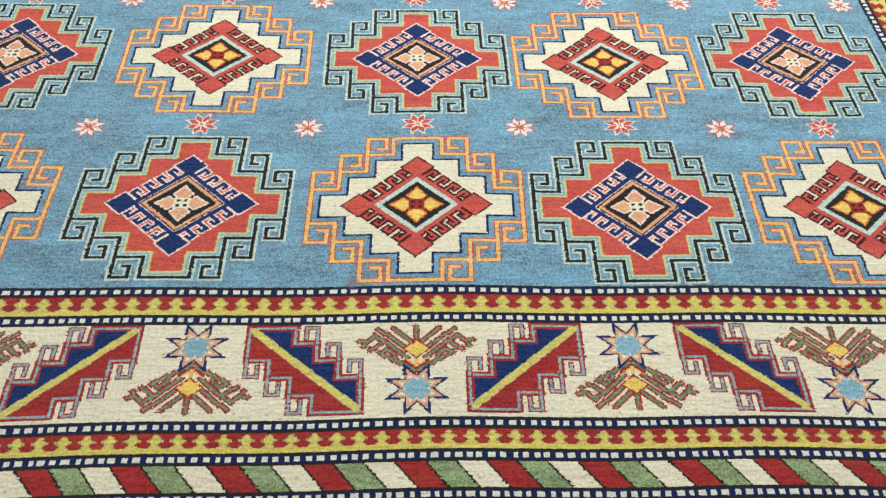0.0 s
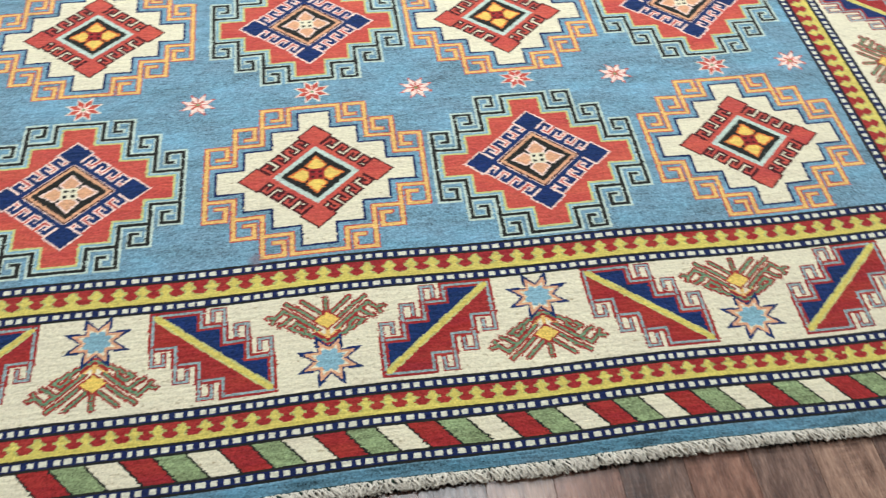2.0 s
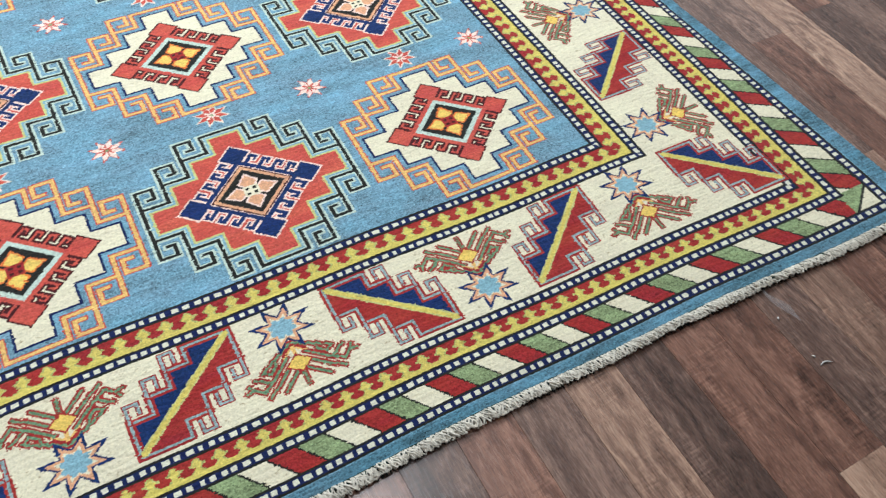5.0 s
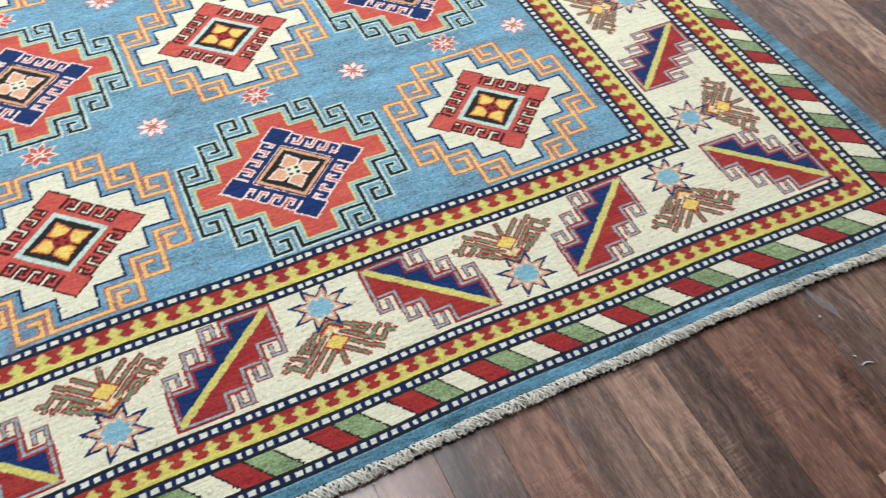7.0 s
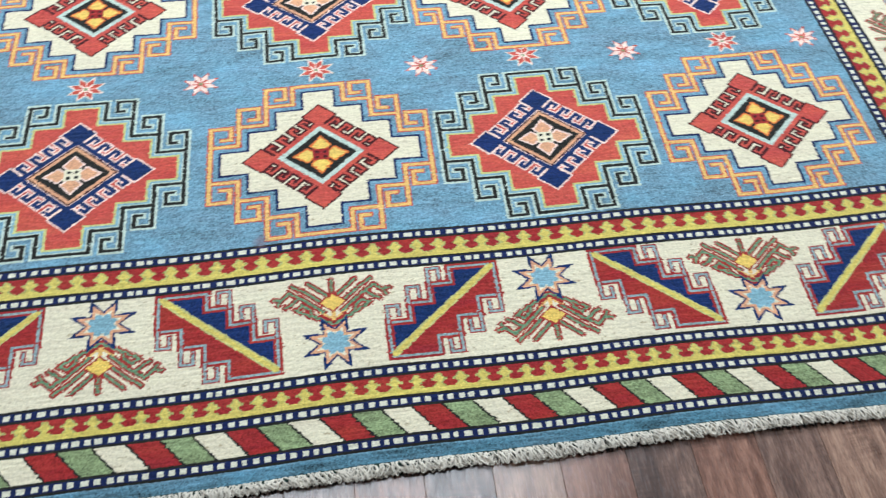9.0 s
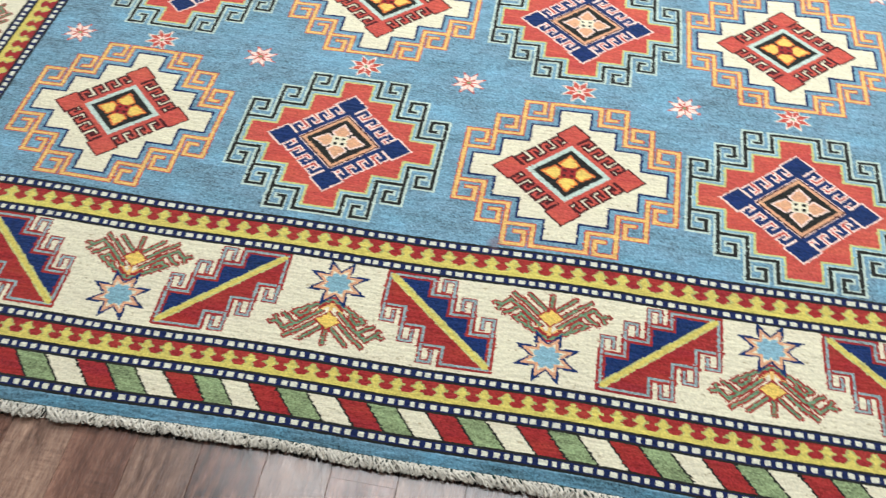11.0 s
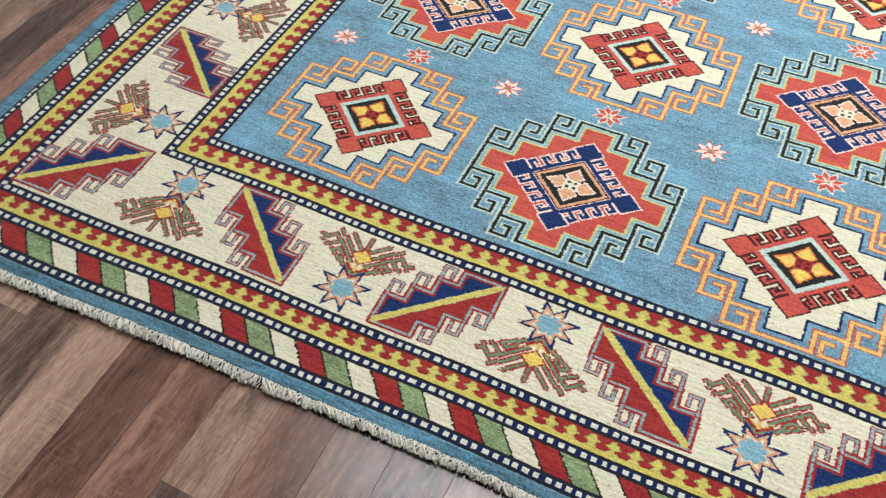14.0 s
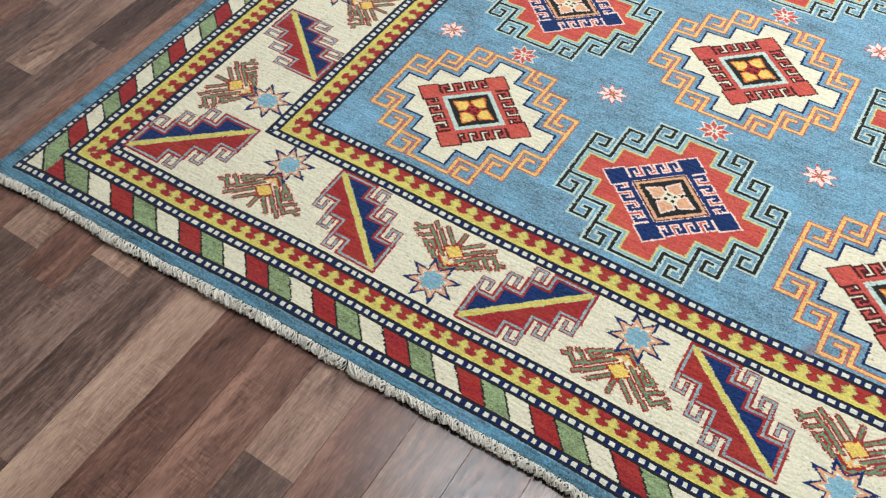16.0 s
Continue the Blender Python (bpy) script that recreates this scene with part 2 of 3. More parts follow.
def trefoil(a, r, h, period, first):
    """Yellow clubs on a red ground, r counted from the outside."""
    s = np.abs(((a - first) / period + 0.5) % 1 - 0.5)
    t = np.clip(r / h, 0, 1)
    half = np.interp(t, (0, 0.22, 0.27, 0.44, 0.54, 0.62, 0.68, 0.74, 0.82, 0.92, 0.95, 1), (0.6, 0.6, 0.34, 0.15, 0.27, 0.37, 0.33, 0.22, 0.18, 0.10, -1, -1))
    c = np.where(s < half, OLIVE, RED)
    return np.where(s < half - 0.09, YELLOW, c)


BAR_X = (-3.97, -3.56, -3.16, -2.77, -2.39, -2.03, -1.66, -1.32, -1.0, -0.65, -0.32, 0.01, 0.34, 0.67, 1.0, 1.30, 1.62, 1.93, 2.26, 2.61, 2.97, 3.34, 3.7)
BAR_LEFT = tuple(-6.86 + 0.345 * k for k in range(21)) + (0.415, 0.745, 1.045, 1.37)
DOTTED = []
start = 0
for name, width in BANDS:
    m = (far >= start) & (far < start + width)
    r = far - start
    if name == "dotted_stripe":
        beat = 4.05 if start < 10 else (3.9 if start < 30 else 3.76)
        drift = 0.35 * np.sin(along * 0.31 + start) + 0.25 * np.sin(along * 0.83 + 2 * start)
        dot = ((along + drift) % beat < 0.56 * beat) & (r > 1.4) & (r < width - 1.4)
        c = np.where((r < 0.9) | (r > width - 0.9), BLACK, np.where(dot, PEARL, INK))
        label = "dark stripe with a row of ivory dots"
    elif name == "trefoil_band":
        c = trefoil(along, width - r, width, *((8.1, 198.7) if start < 10 else (7.5, 115.25)))
        label = "red band with a row of yellow clubs"
    elif name == "main_border":
        c = np.full_like(colour, CREAM)
        label = "ivory ground of the main border"
    else:
        # the weaver's bars grow narrower towards the middle of the end and wider at the corners
        xx, yy = II * 0.0109, JJ * 0.0095
        bar = np.choose(side, [np.interp(xx, BAR_X, np.arange(len(BAR_X))), (yy - 0.04) / 0.295, (0.04 - xx) / 0.33, np.interp(-yy, BAR_LEFT, np.arange(len(BAR_LEFT)))])
        p = bar * 30.45 + 5.1 - np.choose(side, [0.75, -0.75, 0.75, -0.75]) * (r - 5)
        c = np.choose((np.floor(p / 10.15) % 3).astype(int), [RED, GREEN, CREAM])
        c = np.where(p % 10.15 < 0.9, BLACK, c)
        # the four corners close with a green bar and an ivory tip
        second = np.sort(out, 0)[-2]
        tip = (out.max(0) + second - 2 * start) / 2
        c = np.where((second > start - 2) & (out.max(0) > start), np.where(tip > 5.2, CREAM, np.where(tip > 4.4, BLACK, GREEN)), c)
        label = "slanted red, green and ivory bars"
    colour[m] = c[m]
    owner[m] = owned(name, label)
    if name == "dotted_stripe":
        DOTTED.append(len(OWNERS) - 1)
    start += width
m = far >= DEPTH
colour[m & (far >= DEPTH + 0.7)] = DEEP
owner[m] = owned("outer_edge", "plain blue outer edge")
weft = (far >= DEPTH + 4.3) & ((side == 0) | (side == 2))
colour[weft] = TEAL

EMPTY = -1
R = 56
HALF = int(R * FINE)
QX, QY = np.meshgrid(np.arange(-HALF, HALF + 1) / FINE, np.arange(-HALF, HALF + 1) / FINE)


def blank():
    return np.full(QX.shape, EMPTY, dtype=np.int32)


def seg(img, pts, wide, c):
    """Square-ended strokes along the points, so many knots wide."""
    gx, gy = np.round(QX * FINE), np.round(QY * FINE)
    odd = wide % 2
    ends = [tuple(round(v * FINE) if odd else round(v * FINE - 0.5) + 0.5 for v in p) for p in pts]
    for (ax, ay), (bx, by) in zip(ends, ends[1:]):
        m = (gx > min(ax, bx) - wide / 2) & (gx < max(ax, bx) + wide / 2) & (gy > min(ay, by) - wide / 2) & (gy < max(ay, by) + wide / 2)
        img[m] = c


def grow(m):
    g = m.copy()
    g[1:] |= m[:-1]
    g[:-1] |= m[1:]
    g[:, 1:] |= m[:, :-1]
    g[:, :-1] |= m[:, 1:]
    return g


def stairs(extra):
    ax, ay = np.abs(QX), np.abs(QY)
    m = np.zeros_like(QX, dtype=bool)
    for lx, ly in ((39, 6), (28, 17), (17, 28), (6, 39)):
        m |= (ax <= lx + extra) & (ay <= ly + extra)
    return m


def hooked_line(img, base, back, drop, tip, half, c):
    b = [base + 11 * k for k in range(4)]
    line = [(0, b[3]), (b[0], b[3]), (b[0], b[2]), (b[1], b[2]), (b[1], b[1]), (b[2], b[1]), (b[2], b[0]), (b[3], b[0]), (b[3], 0)]
    for sx in (1, -1):
        for sy in (1, -1):
            seg(img, [(sx * x, sy * y) for x, y in line], half, c)
            for cx, cy in ((b[3], b[0]), (b[2], b[1]), (b[1], b[2])):
                hook = [(cx, cy), (cx, cy + 11), (cx - back, cy + 11), (cx - back, cy + 11 - drop), (cx - back + tip, cy + 11 - drop)]
                seg(img, [(sx * x, sy * y) for x, y in hook], half, c)


def teeth(img, body, edge, ground):
    """A square on its point: solid tips, four sides of hooked teeth."""
    u, v = QX + QY, QX - QY
    square = (np.abs(u) <= 30) & (np.abs(v) <= 30)
    core = (np.abs(u) <= 17) & (np.abs(v) <= 17)
    solid = square & (np.abs(u) > 17) & (np.abs(v) > 17)
    tooth = np.zeros_like(square)
    for r, s in ((u, v), (-u, -v), (v, -u), (-v, u)):
        r, s = r - 18, (s + 17) % 8.6
        t = (r < 3) | ((s >= 1.5) & (s < 4) & (r < 11)) | ((s >= 1.5) & (s < 7) & (r >= 8.5) & (r < 11)) | ((s >= 5.2) & (s < 7) & (r >= 6.0) & (r < 11))
        inside = (r >= 0) & (r <= 12) & (np.abs(u) <= 30) & (np.abs(v) <= 30) & ~solid
        tooth |= t & inside & ~core
    shape = solid | tooth | core
    img[grow(grow(shape)) & ~shape] = edge
    img[shape] = body
    if ground is not None:
        img[tooth & grow(~shape) & ~solid] = ground
    return u, v


def petals(img, c, edge):
    ax, ay = np.abs(QX), np.abs(QY)
    t = np.maximum(ax, ay)
    p = (t <= 11) & (np.minimum(ax, ay) <= np.where(t < 5.5, 1.6 + 0.8 * (t - 2), 4.4 - (t - 5.5) * 0.75))
    img[p] = edge
    inner = p & ~grow(grow(~p))
    img[inner] = c


def red_medallion():
    img = blank()
    hooked_line(img, 9.6, 6.6, 6.0, 2.6, 6, AQUA)
    img[stairs(3)] = AQUA
    img[stairs(2.2)] = SKY
    img[stairs(1.2)] = LIME
    img[stairs(0.3)] = CORAL
    hooked_line(img, 9.6, 6.6, 6.0, 2.6, 3, BLACK)
    u, v = teeth(img, NAVY, ROSE, None)
    sq = np.maximum(np.abs(u), np.abs(v))
    img[sq <= 17] = MAROON
    img[sq <= 16.4] = PEACH
    img[sq <= 14.2] = BLACK
    petals(img, PEACH, ROSE)
    ax, ay = np.abs(QX), np.abs(QY)
    img[(ax <= 3) & (ay <= 3)] = CREAM
    img[(ax >= 0.6) & (ax <= 2.1) & (ay >= 0.6) & (ay <= 2.1)] = BLACK
    return img


def ivory_medallion():
    img = blank()
    img[stairs(3)] = BLUE
    hooked_line(img, 10.3, 7.6, 7.0, 3.2, 5, CORAL)
    hooked_line(img, 10.3, 7.6, 7.0, 3.2, 3, GOLD)
    img[stairs(1)] = INK
    img[stairs(0)] = CREAM
    u, v = teeth(img, CORAL, MAROON, MAROON)
    sq = np.maximum(np.abs(u), np.abs(v))
    img[sq <= 18] = CORAL
    img[sq <= 17] = AQUA
    img[sq <= 14] = BLACK
    petals(img, STRAW, ORANGE)
    ax, ay = np.abs(QX), np.abs(QY)
    img[(ax <= 3) & (ay <= 3)] = RED
    img[(ax >= 0.6) & (ax <= 2.1) & (ay >= 0.6) & (ay <= 2.1)] = MAROON
    return img


def star_mask(outer, inner):
    """Eight points, leaning to both sides of the axes."""
    ang = (np.arctan2(QY, QX) - math.pi / 8) % (math.pi / 4)
    d = np.hypot(QX, QY)
    a = np.minimum(ang, math.pi / 4 - ang)
    # edge between the point (outer at 0) and the notch (inner at pi/8)
    px, py = outer, 0.0
    nx, ny = inner * math.cos(math.pi / 8), inner * math.sin(math.pi / 8)
    x, y = d * np.cos(a), d * np.sin(a)
    return (nx - px) * (y - py) - (ny - py) * (x - px) >= -1e-6


def flower(body, edge, halo):
    img = blank()
    if halo:
        img[star_mask(9.0, 4.6)] = AQUA
    img[star_mask(8.2, 4.0)] = edge
    img[star_mask(7.0, 3.5)] = body
    ang = np.arctan2(QY, QX) % (math.pi / 4)
    off = np.hypot(QX, QY) * np.sin(np.minimum(ang, math.pi / 4 - ang))
    img[(off < 0.4) & (np.hypot(QX, QY) < 3.6)] = edge
    img[(np.abs(QX) < 0.8) & (np.abs(QY) < 0.8)] = GREEN
    return img


def border_star():
    img = blank()
    img[star_mask(12.4, 6.3)] = NAVY
    img[star_mask(9.5, 5.0)] = PEACH
    img[star_mask(6.8, 4.1)] = CREAM
    img[star_mask(6.2, 3.8) & (np.hypot(QX, QY) < 5.2)] = SKY
    return img


def palmette():
    """Feathered fan hanging below the origin (towards negative y), its apex at 0: two hooked arms and two feathers a side."""
    img = blank()
    a, d = np.abs(QX) / 0.91, -QY / 0.95

    def near(pts):
        gap = np.full(QX.shape, 99.0)
        for (ax, ay), (bx, by) in zip(pts, pts[1:]):
            ux, uy = bx - ax, by - ay
            k = np.clip(((a - ax) * ux + (d - ay) * uy) / (ux * ux + uy * uy), 0, 1)
            gap = np.minimum(gap, np.hypot(a - ax - k * ux, d - ay - k * uy))
        return gap

    arms = (
        [(0, 1.0), (14.4, 9.6), (11.6, 11.6)], [(11.6, 11.6), (9.0, 9.6)], [(8.2, 6.4), (9.0, 9.6)],           # the shoulder and its curl
        [(3.6, 7.4), (16.6, 18.8), (19.6, 15.2), (22.6, 16.0)],                     # the long arm with a hooked tip
        [(12.6, 15.2), (18.2, 11.2)], [(19.6, 15.2), (21.2, 13.2)],                 # its fingers
        [(4.6, 12.6), (15.4, 21.8)], [(2.4, 15.2), (9.0, 22.0)], [(0, 14.0), (0, 22.4)],
    )
    gap = np.minimum.reduce([near(pts) for pts in arms])
    notch = (np.round(QX * FINE) + np.round(QY * FINE)) % 2 == 0
    img[gap < np.where(notch, 1.6, 1.15)] = RED
    img[gap < np.where(notch, 0.68, 0.42)] = SEA
    img[(d > 2.4) & (d < 9) & (a < 6.2) & (np.abs(a - (d - 2.6) * 1.2) < 0.9)] = RED
    img[(d > 2.6) & (d < 8.4) & (a < 5) & (np.abs(a - (d - 3.4) * 1.3) < 0.6)] = GOLD
    img[(d > 3) & (d < 9) & (a < 0.7)] = GOLD
    heart = a * 0.85 + np.abs(d - 11.6)
    img[heart < 4.9] = RED
    img[heart < 4.0] = STRAW
    return img


def stepped_motif():
    """Navy and red stepped halves with curled steps, parted by a yellow diagonal that falls to the right."""
    img = blank()
    G = 1.06
    gx, gy = QX / G, QY / G
    steps = [17.5, 25.0, 32.5]
    fall = [9, 16.5, 24]

    def p(x, y, turn):   # from the upper left corner, y down; the other half is the same, turned about
        return (G * (x - 21), G * (20 - y)) if not turn else (G * (21 - x), G * (y - 20))

    for turn in (0, 1):
        c = NAVY if turn == 0 else RED
        x = gx + 21 if turn == 0 else 21 - gx
        y = 20 - gy if turn == 0 else gy + 20
        limit = np.select([y < 9, y < 16.5, y < 24], [17.5, 25, 32.5], 40)
        img[(x >= 2) & (x <= limit) & (y >= 2) & (y <= 38) & (y < x * 0.93)] = c
    for turn in (0, 1):
        edge = [(2, 2), (17.5, 2), (17.5, 9), (25, 9), (25, 16.5), (32.5, 16.5), (32.5, 24), (40, 24), (40, 38)]
        curls = [[(sx + 7.5, sy), (sx + 7.5, sy - 7.0), (sx + 3.7, sy - 7.0), (sx + 3.7, sy - 2.6)] for sx, sy in zip(steps, fall)]
        for wide, c in ((6, RED), (2, GREY)):
            seg(img, [p(x, y, turn) for x, y in edge], wide, c)
        for wide, c in ((4, RED), (2, GREY)):
            for path in curls:
                seg(img, [p(x, y, turn) for x, y in path], wide, c)
    d = (20 - gy) - (gx + 21) * 0.945
    run = (gx >= -19) & (gx <= 19) & (np.abs(gy) <= 18)
    img[run & (np.abs(d) <= 1.9)] = LIME
    img[run & (np.abs(d) <= 1.2)] = YELLOW
    return img


def stamp(img, x, y, name, label, quarter=0, mirror=False, ident=None):
    if mirror:
        img = img[:, ::-1]
    img = np.rot90(img, -quarter)      # rows count upwards: -quarter turns it anticlockwise
    ci, cj = int(round((x - I0 + 0.5) * FINE - 0.5)), int(round((y - J0 + 0.5) * FINE - 0.5))
    i0, i1, j0, j1 = max(0, ci - HALF), min(NI, ci + HALF + 1), max(0, cj - HALF), min(NJ, cj + HALF + 1)
    if i0 >= i1 or j0 >= j1:
        return None
    part_img = img[j0 - cj + HALF:j1 - cj + HALF, i0 - ci + HALF:i1 - ci + HALF]
    m = part_img != EMPTY
    if not m.any():
        return None
    k = owned(name, label) if ident is None else ident
    colour[j0:j1, i0:i1][m] = part_img[m]
    owner[j0:j1, i0:i1][m] = k
    return k


def kx(x):
    return x / 0.0109


def ky(y):
    return y / 0.0095


RED_MED, IVORY_MED = red_medallion(), ivory_medallion()
PINK, SCARLET = flower(ROSE, CORAL, False), flower(CORAL, ROSE, True)
STAR, FAN, STEP = border_star(), palmette(), stepped_motif()
COLS = (-2.1, -1.043, 0.0, 0.989, 2.0)
for row in range(7):
    if row:
        y = row - 0.5
        for c, x in enumerate(COLS):
            stamp(SCARLET, kx(x), ky(y + 0.012), "small_flower", "red eight-petalled flower with a pale outline")
        for x in (-2.53, -1.571, -0.53, 0.492, 1.484, 2.41):
            stamp(PINK, kx(x), ky(y - 0.01), "small_flower", "pinkish white eight-petalled flower outlined in red")
for row in range(7):
    for c, x in enumerate(COLS):
        lift = (0.022, 0.012, 0.0, -0.012, 0.0)[c]
        if (row + c) % 2:
            stamp(RED_MED, kx(x), ky(row + lift), "medallion", "red stepped medallion with black hooks and a navy diamond")
        else:
            stamp(IVORY_MED, kx(x), ky(row + lift), "medallion", "ivory stepped medallion with gold hooks and a red diamond")


def star_group(x, y, quarter, inward):
    """A star and its fan; inward: the star lies towards the field."""
    s = 1 if inward else -1
    dx, dy = ((0, 1), (-1, 0), (0, -1), (1, 0))[quarter]
    turn = quarter if inward else quarter + 2
    stamp(FAN, x - s * dx * 7, y - s * dy * 7, "palmette", "green and red feathered fan with a yellow heart", turn)
    stamp(STAR, x, y, "star", "navy-edged star with a sky blue middle")


MID = F_B - 19 - 21.5     # middle line of the bottom's main border
for k, x in enumerate((-2.66, -1.715, -0.86, 0.005, 0.84, 1.677, 2.54)):
    inward = k % 2 == 0
    star_group(kx(x), MID + (10.5 if inward else -10), 0, inward)
    star_group(kx(x), 2 * (F_T + F_B) / 2 - MID - (10.5 if inward else -10), 2, inward)
for k, x in enumerate((-3.16, -2.19, -1.31, -0.435, 0.43, 1.27, 2.1, 3.02)):
    stamp(STEP, kx(x), MID, "stepped_motif", "navy and red stepped motif with curled edges", 0, k % 2 == 0)
    stamp(STEP, kx(x), F_T + F_B - MID, "stepped_motif", "navy and red stepped motif with curled edges", 2, k % 2 == 1)
pitch = 46.8
for k in range(14):
    for quarter, x in ((3, F_L - 19 - 21.5), (1, F_R + 19 + 21.5)):
        y = -48.5 + k * pitch
        sgn = 1 if quarter == 3 else -1
        if k % 2 == 0:
            inward = k % 4 == 0
            star_group(x + sgn * (10.5 if inward else -10), y, quarter, inward)
        else:
            flip = (k % 4 == 3) == (quarter == 3)
            stamp(STEP, x, y, "stepped_motif", "navy and red stepped motif with curled edges", quarter, not flip)


# hand-tied knots stray by one place here and there
for shift in (-1, 1):
    stray = (rng.random((NJ, NI)) < 0.05) & ~np.isin(owner, DOTTED)
    stray[:, :2] = stray[:, -2:] = False
    moved, moved_owner = np.roll(colour, shift, 1), np.roll(owner, shift, 1)
    colour[stray] = moved[stray]
    owner[stray] = moved_owner[stray]


# ---------------------------------------------------------------- the rug as a woven sheet
def lay(i, j):
    """Where a corner of the knot grid lies on the floor: a hand-woven sheet is never quite square."""
    x, y = (i - 0.5) * 0.0109, (j - 0.5) * 0.0095
    low = np.clip((-0.45 - y) / 0.85, 0, 1.2)
    y2 = y - 0.0065 * (x - 0.4) ** 2 * low + 0.006 * np.sin(x * 2.1 + 0.7) * np.cos(y * 1.3) + 0.004 * np.sin(x * 5.3 + 1.0)
    xr = np.where(x > 2.535, 2.535 + np.interp(x - 2.535, (0, 0.18, 0.703, 0.845, 1.008, 1.12), (0, 0.185, 0.725, 0.885, 1.06, 1.17)), x)
    xr = np.where(x < -2.69, -2.69 - np.interp(-2.69 - x, (0, 0.18, 0.703, 0.845, 1.008, 1.144), (0, 0.18, 0.765, 0.945, 1.105, 1.21)), xr)
    xr = xr + np.where(x > 3.4, (x - 3.4) / 0.25 * np.clip(-0.03 - 0.07 * y, -0.045, 0.05), 0)
    x2 = xr + 0.006 * np.sin(y * 2.7 + x * 0.6)
    z = PILE + 0.0007 * np.sin(x * 3.1 + y * 1.7) * np.sin(y * 2.3 - x)
    z = z - 0.0045 * np.clip((-1.31 - y) / 0.085, 0, 1) ** 1.6
    z = z - 0.0035 * np.clip((np.abs(x - 0.02) - 3.66) / 0.12, 0, 1) ** 1.6
    return x2 * U, y2 * U, z


def lay_sheet(gi, gj):
    X, Y, Z = lay(gi.astype(float), gj.astype(float))
    h = rng.random(X.shape)
    # rows of knots stand a little higher or lower over short stretches
    rowwise = rng.random((X.shape[0], X.shape[1] // 9 + 2))
    at = np.arange(X.shape[1]) / 9.0
    k0 = at.astype(int)
    ridge = rowwise[:, k0] * (1 - (at - k0)) + rowwise[:, k0 + 1] * (at - k0)
    X = X + (rng.random(X.shape) - 0.5) * KX * 0.26
    Y = Y + (rng.random(X.shape) - 0.5) * KY * 0.22
    return np.stack([X, Y, Z + (h - 0.5) * 0.0010 + (ridge - 0.5) * 0.0008], -1)


rug = tagged(new("rug"), "blue hand-knotted wool rug with red and ivory medallions, fringed ends", "rug")


def part(name, me, parent, label="", kind=""):
    ob = new(name, me)
    ob.parent = parent
    return tagged(ob, label, kind=kind)


def woven(points, cols, owns, tone):
    """One mesh for each motif out of the sheet of knots."""
    nj, ni = cols.shape
    idx = np.arange((nj + 1) * (ni + 1)).reshape(nj + 1, ni + 1)
    quads = np.stack([idx[:-1, :-1], idx[:-1, 1:], idx[1:, 1:], idx[1:, :-1]], -1).reshape(-1, 4)
    pts, cols, owns, tone = points.reshape(-1, 3), cols.ravel(), owns.ravel(), tone.ravel()
    order = np.argsort(owns, kind="stable")
    cuts = np.flatnonzero(np.diff(owns[order])) + 1
    for cells in np.split(order, cuts):
        name, label = OWNERS[owns[cells[0]]]
        used, local = np.unique(quads[cells], return_inverse=True)
        local = local.reshape(-1, 4)
        yarn, slot = np.unique(cols[cells], return_inverse=True)
        me = bpy.data.meshes.new(name)
        n = len(cells)
        me.vertices.add(len(used))
        me.vertices.foreach_set("co", pts[used].astype(np.float32).ravel())
        me.loops.add(4 * n)
        me.loops.foreach_set("vertex_index", local.astype(np.int32).ravel())
        me.polygons.add(n)
        me.polygons.foreach_set("loop_start", np.arange(0, 4 * n, 4, dtype=np.int32))
        for c in yarn:
            me.materials.append(YARNS[c])
        me.polygons.foreach_set("material_index", slot.astype(np.int32).ravel())
        att = me.attributes.new("knot", "FLOAT", "FACE")
        att.data.foreach_set("value", tone[cells].astype(np.float32))
        me.update(calc_edges=True)
        part(name, me, rug, label)


# the stretch that is walked past in single tufts that lean a little out of their knots; the far stretch in larger ones
MI = int((I1 - I0) * TUFT)
CUT = int((207 - J0) * TUFT)


def picked(rows, cols, lean):
    """The knot of the drawing under each tuft, rows and columns in units from the rug's corner."""
    jj, ii = np.meshgrid(rows, cols, indexing="ij")
    jj = (jj + rng.uniform(-lean, lean, jj.shape)) * FINE
    ii = (ii + rng.uniform(-lean, lean, ii.shape)) * FINE
    jj, ii = np.clip(jj.astype(int), 0, NJ - 1), np.clip(ii.astype(int), 0, NI - 1)
    return colour[jj, ii], owner[jj, ii]


gj, gi = np.meshgrid(J0 + np.arange(CUT + 1) / TUFT, I0 + np.arange(MI + 1) / TUFT, indexing="ij")
near = lay_sheet(gi, gj)
near_colour, near_owner = picked((np.arange(CUT) + 0.5) / TUFT, (np.arange(MI) + 0.5) / TUFT, 0.0)
# one tone for each tied knot, a little for each tuft
knot_tone = rng.random((NJ, NI))
tone = knot_tone[np.ix_(((np.arange(CUT) + 0.5) / TUFT * FINE).astype(int), np.minimum(((np.arange(MI) + 0.5) / TUFT * FINE).astype(int), NI - 1))]
woven(near, near_colour, near_owner, 0.6 * tone + 0.4 * rng.random((CUT, MI)))
rows_f = np.append(np.arange(CUT / TUFT, J1 - J0, 2.5), J1 - J0)
cols_f = np.append(np.arange(0, I1 - I0, 2.5), I1 - I0)
gj, gi = np.meshgrid(J0 + rows_f, I0 + cols_f, indexing="ij")
sheet = lay_sheet(gi, gj)
far_colour, far_owner = picked((rows_f[1:] + rows_f[:-1]) / 2, (cols_f[1:] + cols_f[:-1]) / 2, 0.0)
woven(sheet, far_colour, far_owner, rng.random(far_owner.shape))


